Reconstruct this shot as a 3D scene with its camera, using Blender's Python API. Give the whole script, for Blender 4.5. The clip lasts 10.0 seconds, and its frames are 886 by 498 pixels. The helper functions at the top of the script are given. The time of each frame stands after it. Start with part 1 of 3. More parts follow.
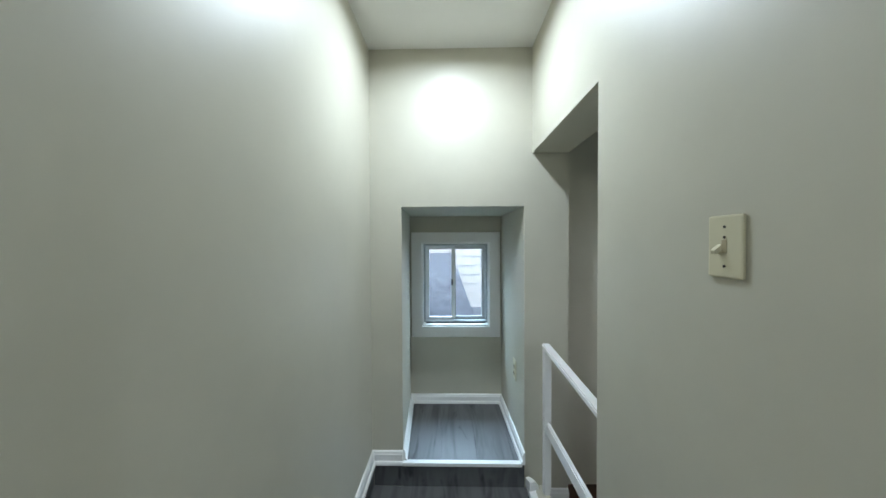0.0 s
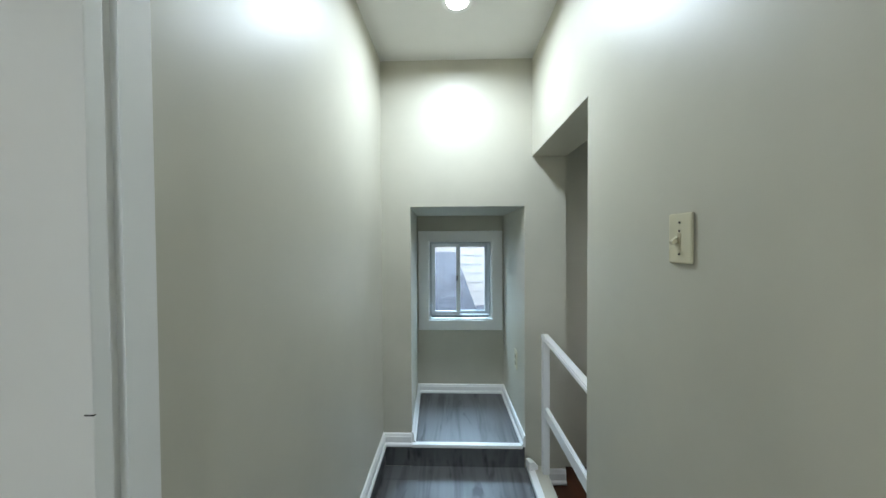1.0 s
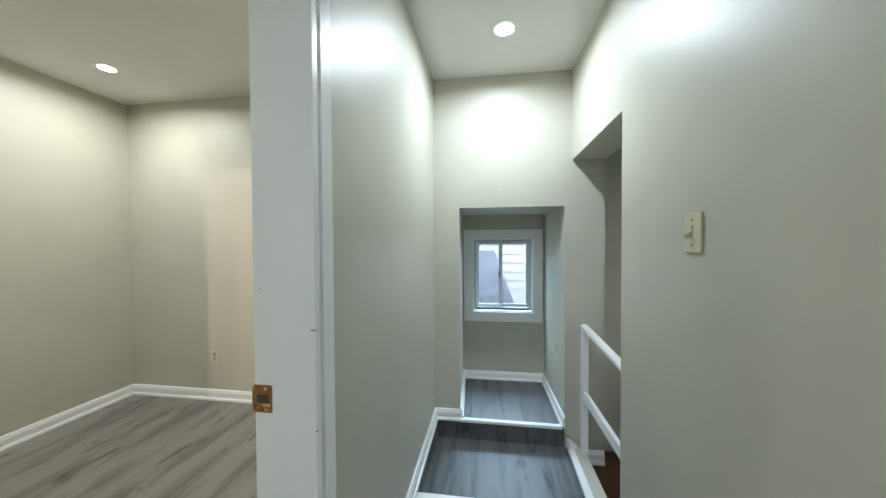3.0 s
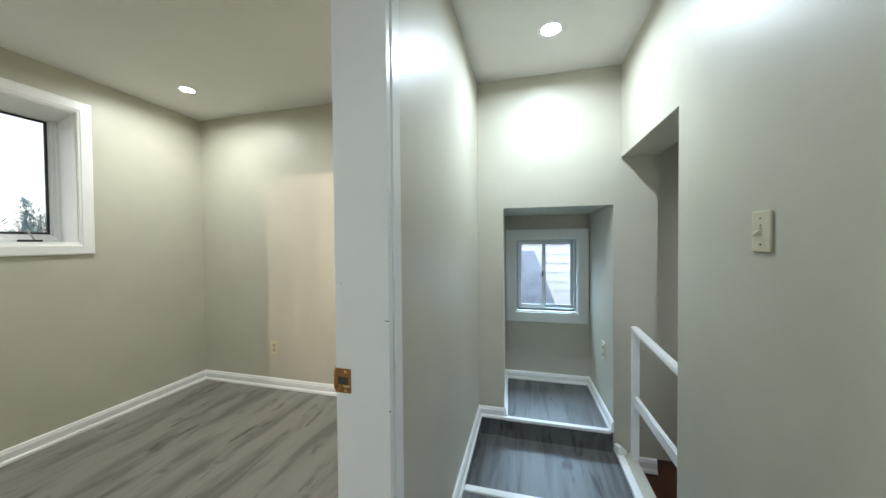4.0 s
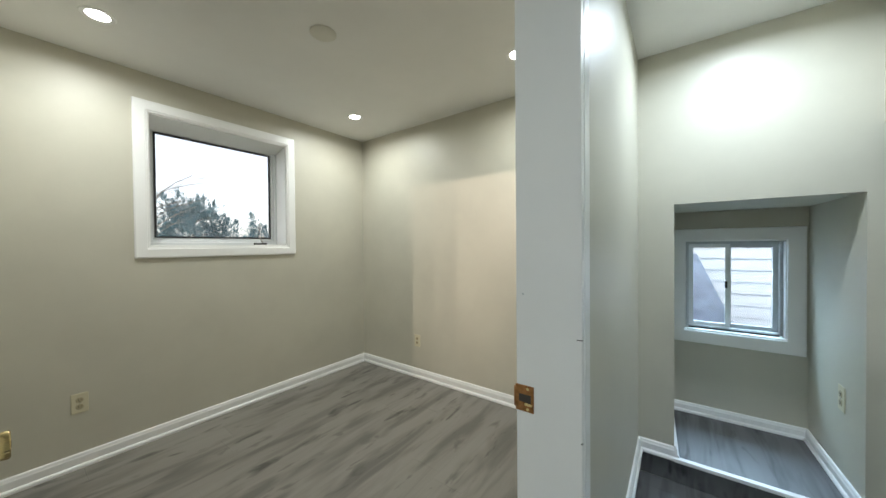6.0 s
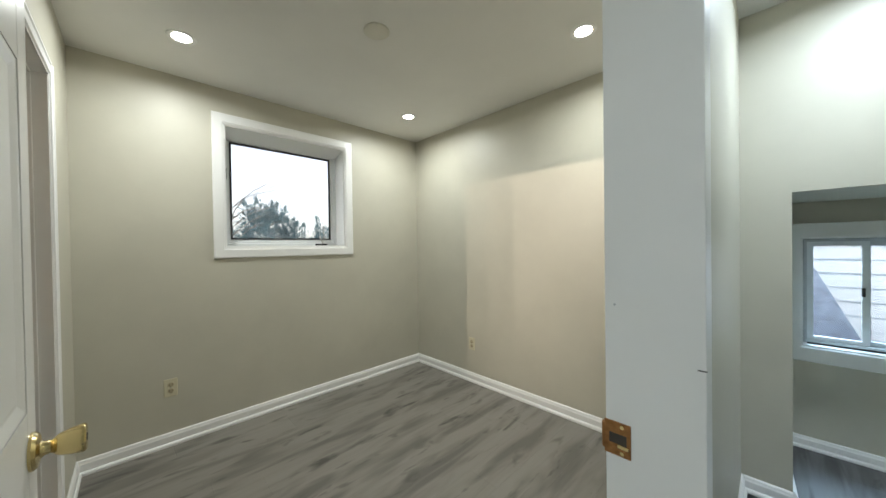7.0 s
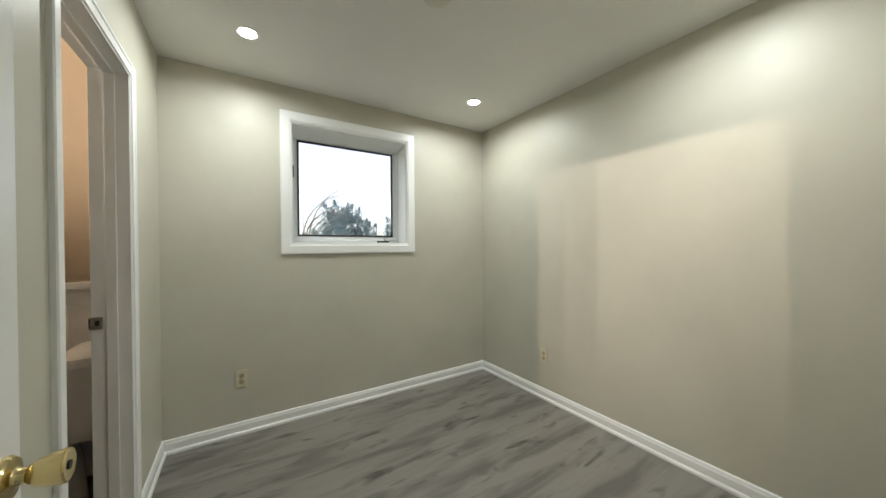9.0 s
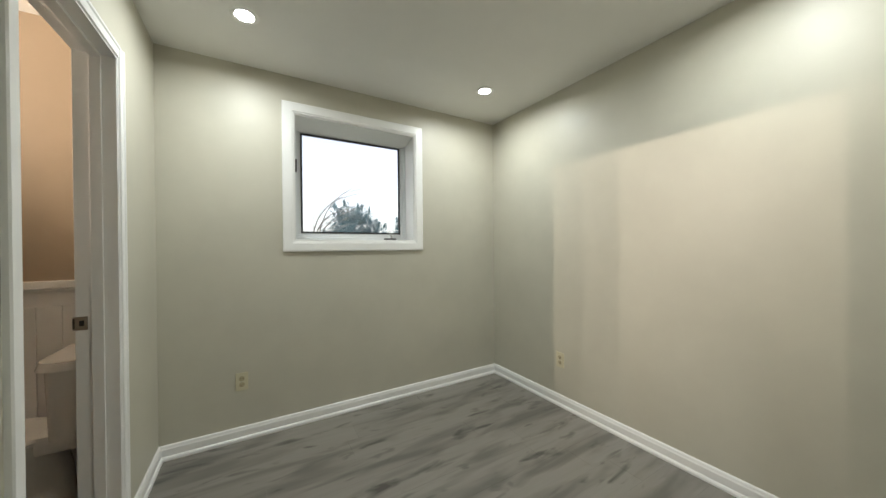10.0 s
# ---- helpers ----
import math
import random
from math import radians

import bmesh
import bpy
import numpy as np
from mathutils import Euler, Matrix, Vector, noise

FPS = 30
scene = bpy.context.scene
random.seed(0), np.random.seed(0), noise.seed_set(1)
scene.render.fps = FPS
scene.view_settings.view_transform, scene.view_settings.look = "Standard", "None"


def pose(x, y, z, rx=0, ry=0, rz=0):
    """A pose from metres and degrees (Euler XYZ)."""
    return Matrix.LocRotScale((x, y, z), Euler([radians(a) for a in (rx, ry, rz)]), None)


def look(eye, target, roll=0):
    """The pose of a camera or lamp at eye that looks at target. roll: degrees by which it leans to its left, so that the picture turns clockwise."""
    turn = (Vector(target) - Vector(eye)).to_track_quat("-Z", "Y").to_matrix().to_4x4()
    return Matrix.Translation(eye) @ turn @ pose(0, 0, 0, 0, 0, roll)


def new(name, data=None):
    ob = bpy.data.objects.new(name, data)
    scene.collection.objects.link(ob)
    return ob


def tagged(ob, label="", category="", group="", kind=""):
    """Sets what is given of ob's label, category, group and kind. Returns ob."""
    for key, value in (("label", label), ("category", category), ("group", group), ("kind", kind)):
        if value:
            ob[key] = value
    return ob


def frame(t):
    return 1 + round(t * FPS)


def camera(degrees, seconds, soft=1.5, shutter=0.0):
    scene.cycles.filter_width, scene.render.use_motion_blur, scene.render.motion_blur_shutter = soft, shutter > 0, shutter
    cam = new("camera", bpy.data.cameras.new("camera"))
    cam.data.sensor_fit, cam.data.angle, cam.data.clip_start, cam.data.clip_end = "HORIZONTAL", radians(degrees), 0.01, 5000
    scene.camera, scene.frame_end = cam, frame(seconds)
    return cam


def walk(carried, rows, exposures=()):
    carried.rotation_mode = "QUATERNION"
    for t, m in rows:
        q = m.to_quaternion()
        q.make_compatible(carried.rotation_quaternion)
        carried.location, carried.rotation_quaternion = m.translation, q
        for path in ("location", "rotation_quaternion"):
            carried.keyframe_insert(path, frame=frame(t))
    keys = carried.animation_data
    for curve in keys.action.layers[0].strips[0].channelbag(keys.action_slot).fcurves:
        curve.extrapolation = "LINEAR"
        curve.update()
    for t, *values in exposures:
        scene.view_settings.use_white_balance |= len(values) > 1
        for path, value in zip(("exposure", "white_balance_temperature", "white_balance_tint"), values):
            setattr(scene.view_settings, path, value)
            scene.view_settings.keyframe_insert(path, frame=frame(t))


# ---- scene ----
cam = camera(108.5, 10.0)
PATH = [
    (0, (0.032, -0.005, 1.292), (-0.007, 1.994, 1.253), -0.3),
    (0.5, (0.025, -0.07, 1.285), (-0.018, 1.929, 1.245), -0.3),
    (1, (0.018, -0.132, 1.278), (-0.04, 1.867, 1.239), -0.3),
    (1.5, (0.0, -0.195, 1.271), (-0.082, 1.803, 1.235), -0.3),
    (2, (-0.009, -0.252, 1.269), (-0.138, 1.743, 1.231), -0.3),
    (3.5, (-0.049, -0.389, 1.263), (-0.436, 1.573, 1.223), -0.4),
    (4, (-0.072, -0.41, 1.264), (-0.579, 1.524, 1.226), -0.5),
    (4.5, (-0.102, -0.425, 1.268), (-0.772, 1.459, 1.23), -0.5),
    (5, (-0.134, -0.431, 1.273), (-0.982, 1.38, 1.237), -0.5),
    (5.5, (-0.167, -0.43, 1.278), (-1.191, 1.288, 1.245), -0.5),
    (6, (-0.203, -0.414, 1.278), (-1.385, 1.199, 1.252), -0.5),
    (6.2, (-0.222, -0.401, 1.275), (-1.456, 1.173, 1.253), -0.5),
    (7.3, (-0.299, -0.336, 1.274), (-1.789, 0.998, 1.256), -0.7),
    (7.5, (-0.315, -0.332, 1.274), (-1.837, 0.965, 1.259), -0.5),
    (8, (-0.355, -0.289, 1.272), (-1.954, 0.912, 1.255), -0.5),
    (8.5, (-0.405, -0.247, 1.262), (-2.059, 0.877, 1.249), -0.4),
    (9, (-0.465, -0.181, 1.255), (-2.152, 0.893, 1.24), -0.4),
    (9.5, (-0.522, -0.139, 1.245), (-2.228, 0.906, 1.23), -0.4),
    (10, (-0.577, -0.109, 1.228), (-2.296, 0.914, 1.218), -0.5),
]
walk(cam, [(t, look(eye, target, roll)) for t, eye, target, roll in PATH],
     exposures=[(0.0, 1.65), (3.5, 1.80), (5.5, 1.70), (10.0, 1.63)])

# ---- world, sun, light levels ----
SKY, SUN, ROOM_LED, HALL_LED, BATH_BULB = 0.15, 0.5, 3.0, 3.3, 34.0
world = bpy.data.worlds.new("sky")
scene.world = world
world.use_nodes = True
wn = world.node_tree
sky = wn.nodes.new("ShaderNodeTexSky")
sky.sky_type, sky.sun_disc = "NISHITA", False
sky.sun_elevation, sky.sun_rotation = radians(38), radians(174)
sky.air_density, sky.dust_density, sky.ozone_density = 1.0, 2.0, 1.0
cloud = wn.nodes.new("ShaderNodeHueSaturation")   # an overcast sky: little blue left
cloud.inputs["Saturation"].default_value = 0.4
wn.links.new(sky.outputs["Color"], cloud.inputs["Color"])
wn.links.new(cloud.outputs["Color"], wn.nodes["Background"].inputs["Color"])
wn.nodes["Background"].inputs["Strength"].default_value = SKY
sun = bpy.data.lights.new("sun", "SUN")
sun.energy, sun.angle, sun.color = SUN, radians(12), (0.96, 0.98, 1.0)
new("sun", sun).matrix_world = look((0.8, -8.0, 6.3), (0, 0, 0))


window_sky = bpy.data.lights.new("window_sky", "AREA")   # the sky's light into the niche, from above the window
window_sky.shape, window_sky.size, window_sky.size_y = "RECTANGLE", 0.7, 0.5
window_sky.energy, window_sky.color = 17.0, (0.50, 0.76, 1.0)
new("window_sky", window_sky).matrix_world = look((0.076, 2.80, 1.66), (0.10, 1.75, 0.60))

stair_sky_fill = bpy.data.lights.new("stair_sky_fill", "AREA")   # added lamp for the stairwell's daylight, in the unseen opening
stair_sky_fill.shape, stair_sky_fill.size, stair_sky_fill.size_y = "RECTANGLE", 0.68, 0.98
stair_sky_fill.energy, stair_sky_fill.color = 0.35, (0.58, 0.79, 1.0)
new("stair_sky_fill", stair_sky_fill).matrix_world = look((1.66, 0.85, 1.2), (0.66, 1.7, 1.35))


# ---- materials ----
def shader(name, rough=0.5, metal=0.0):
    m = bpy.data.materials.new(name)
    m.use_nodes = True
    b = m.node_tree.nodes["Principled BSDF"]
    b.inputs["Roughness"].default_value, b.inputs["Metallic"].default_value = rough, metal
    return m, m.node_tree, b


def node(tree, kind, **values):
    n = tree.nodes.new(kind)
    for key, value in values.items():
        n.inputs[key].default_value = value
    return n


def ramp(tree, source, stops):
    r = tree.nodes.new("ShaderNodeValToRGB")
    while len(r.color_ramp.elements) < len(stops):
        r.color_ramp.elements.new(0.5)
    for e, (at, colour) in zip(r.color_ramp.elements, stops):
        e.position, e.color = at, (*colour, 1)
    tree.links.new(source, r.inputs[0])
    return r.outputs["Color"]


def coords(tree, scale=(1, 1, 1), kind="Object", shift=False):
    tc = tree.nodes.new("ShaderNodeTexCoord")
    mp = tree.nodes.new("ShaderNodeMapping")
    mp.inputs["Scale"].default_value = scale
    tree.links.new(tc.outputs[kind], mp.inputs["Vector"])
    if shift:
        info = tree.nodes.new("ShaderNodeObjectInfo")
        times = tree.nodes.new("ShaderNodeMath")
        times.operation = "MULTIPLY"
        times.inputs[1].default_value = 37.0
        tree.links.new(info.outputs["Random"], times.inputs[0])
        tree.links.new(times.outputs[0], mp.inputs["Location"])
    return mp.outputs["Vector"]


def bump(tree, b, source, strength, distance):
    n = node(tree, "ShaderNodeBump", Strength=strength, Distance=distance)
    tree.links.new(source, n.inputs["Height"])
    tree.links.new(n.outputs["Normal"], b.inputs["Normal"])


def paint(name, colour, rough=0.4, vary=0.05, relief=0.12, nap=260.0):
    """Rolled or brushed paint: faint patches, a fine nap."""
    m, t, b = shader(name, rough)
    v = coords(t)
    n = node(t, "ShaderNodeTexNoise", Scale=2.3, Detail=6.0, Roughness=0.6)
    t.links.new(v, n.inputs["Vector"])
    low = tuple(c * (1 - vary) for c in colour)
    high = tuple(min(1, c * (1 + vary)) for c in colour)
    t.links.new(ramp(t, n.outputs["Fac"], [(0.3, low), (0.7, high)]), b.inputs["Base Color"])
    r = node(t, "ShaderNodeMapRange")
    r.inputs["To Min"].default_value, r.inputs["To Max"].default_value = rough - 0.06, rough + 0.08
    t.links.new(n.outputs["Fac"], r.inputs["Value"])
    t.links.new(r.outputs["Result"], b.inputs["Roughness"])
    f = node(t, "ShaderNodeTexNoise", Scale=nap, Detail=2.0)
    t.links.new(v, f.inputs["Vector"])
    bump(t, b, f.outputs["Fac"], relief, 0.002)
    return m


def plank_wood(name, light, dark, rough=0.42, band=(8.5, 1.5, 3), deep=0.62):
    """Wood-look laminate: long soft grain, broad smoky bands, small dark knots drawn out along the grain."""
    m, t, b = shader(name, rough)
    where = t.nodes.new("ShaderNodeNewGeometry").outputs["Position"]

    def layer(scale, detail, stops, distortion=0.0, start=0.0):
        mp = t.nodes.new("ShaderNodeMapping")
        mp.inputs["Scale"].default_value, mp.inputs["Location"].default_value = scale, (start, start * 0.7, 0)
        t.links.new(where, mp.inputs["Vector"])
        n = node(t, "ShaderNodeTexNoise", Scale=1.0, Detail=detail, Roughness=0.6, Distortion=distortion)
        t.links.new(mp.outputs["Vector"], n.inputs["Vector"])
        return ramp(t, n.outputs["Fac"], stops), n.outputs["Fac"]

    def over(base, mask, colour):
        mix = t.nodes.new("ShaderNodeMixRGB")
        t.links.new(mask, mix.inputs["Fac"])
        t.links.new(base, mix.inputs["Color1"])
        mix.inputs["Color2"].default_value = (*colour, 1)
        return mix.outputs["Color"]

    mid = tuple(0.84 * a + 0.16 * c for a, c in zip(light, dark))
    base, grain = layer((30, 1.8, 9), 5.0, [(0.28, mid), (0.72, light)])
    bands, _ = layer(band, 2.5, [(0.46, (0, 0, 0)), (0.66, (0.9, 0.9, 0.9))], 0.5, 3.1)
    knots, _ = layer((12, 3.4, 5), 2.5, [(0.585, (0, 0, 0)), (0.72, (0.85, 0.85, 0.85))], 0.5, 8.3)
    colour = over(over(base, bands, tuple((1 - deep) * a + deep * c for a, c in zip(light, dark))), knots, dark)
    info = t.nodes.new("ShaderNodeObjectInfo")
    tone = node(t, "ShaderNodeMapRange")
    tone.inputs["To Min"].default_value, tone.inputs["To Max"].default_value = 0.96, 1.04
    t.links.new(info.outputs["Random"], tone.inputs["Value"])
    hsv = t.nodes.new("ShaderNodeHueSaturation")
    t.links.new(tone.outputs["Result"], hsv.inputs["Value"])
    t.links.new(colour, hsv.inputs["Color"])
    t.links.new(hsv.outputs["Color"], b.inputs["Base Color"])
    bump(t, b, grain, 0.12, 0.001)
    return m


def plain(name, colour, rough=0.4, metal=0.0, vary=0.12, scale=30.0):
    m, t, b = shader(name, rough, metal)
    n = node(t, "ShaderNodeTexNoise", Scale=scale, Detail=5.0)
    t.links.new(coords(t), n.inputs["Vector"])
    t.links.new(ramp(t, n.outputs["Fac"], [(0.3, tuple(c * (1 - vary) for c in colour)), (0.7, colour)]), b.inputs["Base Color"])
    r = node(t, "ShaderNodeMapRange")
    r.inputs["To Min"].default_value, r.inputs["To Max"].default_value = max(0.03, rough - 0.05), rough + 0.1
    t.links.new(n.outputs["Fac"], r.inputs["Value"])
    t.links.new(r.outputs["Result"], b.inputs["Roughness"])
    return m


def glow(name, colour, strength):
    m, t, b = shader(name)
    b.inputs["Emission Color"].default_value = (*colour, 1)
    b.inputs["Emission Strength"].default_value = strength
    return m


WALL = paint("beige wall paint", (0.542, 0.52, 0.434), 0.43, 0.05, 0.04)
PEACH = paint("peach bathroom paint", (0.40, 0.315, 0.225), 0.5)
CEIL = paint("white ceiling paint", (0.78, 0.77, 0.74), 0.6, 0.03)
TRIM = paint("white gloss trim paint", (0.86, 0.86, 0.845), 0.30, 0.03, 0.06, 120.0)
FLOOR = plank_wood("grey oak laminate", (0.255, 0.238, 0.212), (0.045, 0.040, 0.036))
# bedroom laminate again; the hall's dimmer, cooler look is put into its colour
HALLFLOOR = plank_wood("darkened grey laminate", (0.145, 0.146, 0.150), (0.030, 0.030, 0.031), 0.5, (15, 1.3, 3), 0.75)
VARNISH = plank_wood("brown varnished pine", (0.075, 0.023, 0.007), (0.03, 0.010, 0.004), 0.3)
BRASS = plain("polished brass", (0.74, 0.60, 0.30), 0.16, 1.0)
OLDBRASS = plain("tarnished brass", (0.48, 0.24, 0.10), 0.34, 1.0, 0.4, 120.0)
STEEL = plain("dull steel", (0.45, 0.43, 0.40), 0.3, 1.0)
IVORY = plain("ivory plastic", (0.64, 0.595, 0.43), 0.32, 0, 0.04)
ALMOND = plain("almond plastic", (0.46, 0.40, 0.26), 0.35, 0, 0.04)
DARK = plain("dark slot", (0.02, 0.02, 0.02), 0.6)
VINYL = plain("white vinyl", (0.76, 0.78, 0.79), 0.35, 0, 0.04)
GREYVINYL = plain("mid grey vinyl", (0.50, 0.52, 0.53), 0.4, 0, 0.1)
BRONZE = plain("dark bronze", (0.10, 0.09, 0.08), 0.45, 0.8)
RUBBER = plain("black gasket", (0.015, 0.015, 0.018), 0.5)
PORCELAIN = plain("white porcelain", (0.82, 0.81, 0.78), 0.12, 0, 0.02)
COVER = plain("cream plastic cover", (0.68, 0.66, 0.58), 0.5, 0, 0.04)
LED = glow("LED panel", (1.0, 0.97, 0.90), 12.0)
HLED = glow("hall LED panel", (0.95, 1.0, 0.98), 12.0)
BULB = glow("warm bulb", (1.0, 0.87, 0.72), 60.0)
GLASS, gt, gb = shader("window glass", 0.0)
gb.inputs["Transmission Weight"].default_value, gb.inputs["IOR"].default_value = 1.0, 1.45
glare_veil = node(gt, "ShaderNodeBsdfTranslucent", Color=(0.82, 0.91, 1.0, 1))      # a pale translucent veil stands in for the sky's glare
haze = gt.nodes.new("ShaderNodeMixShader")
veil_noise = node(gt, "ShaderNodeTexNoise", Scale=5.0, Detail=4.0)
gt.links.new(coords(gt), veil_noise.inputs["Vector"])
amount = node(gt, "ShaderNodeMapRange")
amount.inputs["To Min"].default_value, amount.inputs["To Max"].default_value = 0.01, 0.045
gt.links.new(veil_noise.outputs["Fac"], amount.inputs["Value"])
gt.links.new(amount.outputs["Result"], haze.inputs[0])
gt.links.new(gb.outputs[0], haze.inputs[1])
gt.links.new(glare_veil.outputs[0], haze.inputs[2])
gt.links.new(haze.outputs[0], gt.nodes["Material Output"].inputs["Surface"])
SHINGLE = plain("purple grey asphalt shingle", (0.165, 0.19, 0.255), 0.85, 0, 0.6, 9.0)
SIDING = plain("white aluminium siding", (0.42, 0.46, 0.49), 0.45, 0, 0.05, 3.0)
FOLIAGE = plain("pine foliage", (0.04, 0.115, 0.14), 0.7, 0, 0.5, 3.0)
BARK = plain("grey bark", (0.13, 0.11, 0.09), 0.9, 0, 0.4, 9.0)
GRASS = plain("winter lawn", (0.10, 0.12, 0.05), 0.9, 0, 0.4, 0.6)
TILE = plain("dark bathroom vinyl", (0.10, 0.09, 0.08), 0.35, 0, 0.5, 6.0)
CLOTH = plain("dark cloth", (0.05, 0.045, 0.04), 0.9, 0, 0.3, 60.0)


# ---- builders ----
def box(bm, x0, x1, y0, y1, z0, z1, bevel=0.0):
    made = bmesh.ops.create_cube(bm, size=1, matrix=Matrix.Translation(((x0 + x1) / 2, (y0 + y1) / 2, (z0 + z1) / 2)) @ Matrix.Diagonal((x1 - x0, y1 - y0, z1 - z0, 1)))
    if bevel:
        edges = list({e for v in made["verts"] for e in v.link_edges})
        bmesh.ops.bevel(bm, geom=edges, offset=bevel, segments=2, affect="EDGES", profile=0.6)
    return bm


def boxes(*dims, bevel=0.0):
    bm = bmesh.new()
    for d in dims:
        box(bm, *d, bevel=bevel)
    return bm


def prism(points, depth, m=Matrix()):
    """A polygon in the local xy plane, pulled along local z by depth."""
    bm = bmesh.new()
    low = [bm.verts.new(m @ Vector((x, y, 0))) for x, y in points]
    top = [bm.verts.new(m @ Vector((x, y, depth))) for x, y in points]
    bm.faces.new(low[::-1]), bm.faces.new(top)
    n = len(points)
    for i in range(n):
        bm.faces.new((low[i], low[(i + 1) % n], top[(i + 1) % n], top[i]))
    bmesh.ops.recalc_face_normals(bm, faces=bm.faces)
    return bm


def lathe(bm, profile, m=Matrix(), n=28):
    """Turns a profile of (radius, height) round local z."""
    rings = []
    for r, h in profile:
        rings.append([bm.verts.new(m @ Vector((r * math.cos(2 * math.pi * i / n), r * math.sin(2 * math.pi * i / n), h))) for i in range(n)])
    for a, c in zip(rings, rings[1:]):
        for i in range(n):
            bm.faces.new((a[i], a[(i + 1) % n], c[(i + 1) % n], c[i]))
    bm.faces.new(rings[0][::-1]), bm.faces.new(rings[-1])
    bmesh.ops.recalc_face_normals(bm, faces=bm.faces)
    return bm


def mesh_of(bm, name, material, smooth=False):
    me = bpy.data.meshes.new(name)
    bm.to_mesh(me)
    bm.free()
    me.materials.append(material)
    if smooth:
        for p in me.polygons:
            p.use_smooth = True
        me.set_sharp_from_angle(angle=radians(35))
    return me


def part(name, bm, material, parent=None, label="", smooth=False):
    ob = new(name, mesh_of(bm, name, material, smooth))
    ob.parent = parent
    if label:
        ob["label"] = label
    return ob


def thing(name, label, category, group="", kind="", at=(0, 0, 0)):
    ob = tagged(new(name), label, category, group, kind)
    ob.location = at
    return ob


def structure(name, bm, material, label, category):
    return tagged(part(name, bm, material), label, category, kind="structure")


# ---- plan ----
ROOM_W, ROOM_E, ROOM_S, ROOM_N, ROOM_H = -3.010, -0.442, -0.592, 1.919, 2.42
HALL_W, HALL_E, HALL_S, HALL_N, HALL_H = -0.373, 0.455, -1.70, 1.628, 2.275
HALL_F, LAND_F, LAND_S = 0.148, 0.035, 1.00          # hall floor, sunk landing
DOOR_S, DOOR_N, DOOR_H = -0.590, 0.167, 2.03         # clear door opening
BATH_W, BATH_E, BATH_S, BATH_N = -3.010, -1.30, -2.73, -0.712
BD_W, BD_E, BD_H = -2.400, -1.753, 2.02              # bathroom door opening
WIN_Y, WIN_Z = (0.140, 1.060), (1.280, 2.167)        # bedroom window opening
TOP = 2.60

# walls
structure("wall_west", boxes(
    (-3.26, ROOM_W, BATH_N + 0.01, WIN_Y[0], -0.2, TOP), (-3.26, ROOM_W, WIN_Y[1], 2.07, -0.2, TOP),
    (-3.26, ROOM_W, WIN_Y[0], WIN_Y[1], -0.2, WIN_Z[0]), (-3.26, ROOM_W, WIN_Y[0], WIN_Y[1], WIN_Z[1], TOP)),
    WALL, "beige painted outside wall with a window opening", "wall")
structure("wall_bath_west", boxes((-3.26, ROOM_W, -2.88, BATH_N + 0.01, -0.2, TOP)), PEACH, "peach painted bathroom wall above the wainscot", "wall")
structure("wall_north", boxes((ROOM_W, HALL_W, ROOM_N, 2.07, -0.2, TOP)), WALL, "beige painted plaster wall of the bedroom", "wall")
structure("wall_partition", boxes(
    (ROOM_E, HALL_W, DOOR_N + 0.018, ROOM_N, -0.2, TOP), (ROOM_E, HALL_W, HALL_S, DOOR_S - 0.018, -0.2, TOP),
    (ROOM_E, HALL_W, DOOR_S - 0.018, DOOR_N + 0.018, DOOR_H + 0.018, TOP)),
    WALL, "beige painted partition with a doorway between bedroom and hall", "wall")
structure("wall_bathroom", boxes(
    (ROOM_W, BD_W - 0.018, BATH_N, ROOM_S, -0.2, TOP), (BD_E + 0.018, ROOM_E, BATH_N, ROOM_S, -0.2, TOP),
    (BD_W - 0.018, BD_E + 0.018, BATH_N, ROOM_S, BD_H + 0.018, TOP)),
    WALL, "beige painted wall with the bathroom doorway", "wall")
structure("wall_bath_south", boxes((ROOM_W, BATH_E + 0.1, -2.88, BATH_S, -0.2, TOP)), PEACH, "peach painted bathroom wall", "wall")
structure("wall_bath_east", boxes((BATH_E, BATH_E + 0.1, BATH_S, BATH_N, -0.2, TOP)), PEACH, "peach painted bathroom side wall", "wall")
structure("wall_hall_south", boxes((HALL_W, 0.639, HALL_S - 0.12, HALL_S, -0.2, TOP)), WALL, "beige painted wall closing the hall", "wall")
ALC_S, ALC_H, ALC_E = 0.912, 1.745, 0.639            # stair opening in the east wall
structure("wall_hall_east", boxes(
    (HALL_E, ALC_E, HALL_S, ALC_S, -1.2, TOP), (HALL_E, ALC_E, ALC_S, HALL_N, ALC_H, TOP)),
    WALL, "beige painted hall wall with a low opening to the stairs", "wall")
WELL_N, WELL_F = 1.765, -0.060                      # the stairwell beyond the opening
structure("wall_stairwell_north", boxes((ALC_E, 1.70, WELL_N, WELL_N + 0.12, -0.4, TOP)), WALL, "beige painted wall inside the stairwell", "wall")
# unseen opening added in this wall to let the sky's light in
structure("wall_stairwell_east", boxes((1.60, 1.70, 0.2, 0.5, -0.4, TOP), (1.60, 1.70, 1.2, WELL_N, -0.4, TOP), (1.60, 1.70, 0.5, 1.2, -0.4, 0.7), (1.60, 1.70, 0.5, 1.2, 1.7, TOP)), WALL, "beige painted side wall of the stairwell with an added opening for daylight", "wall")
structure("wall_stairwell_south", boxes((ALC_E, 1.70, 0.1, 0.2, -0.4, TOP)), WALL, "beige painted wall closing the stairwell", "wall")

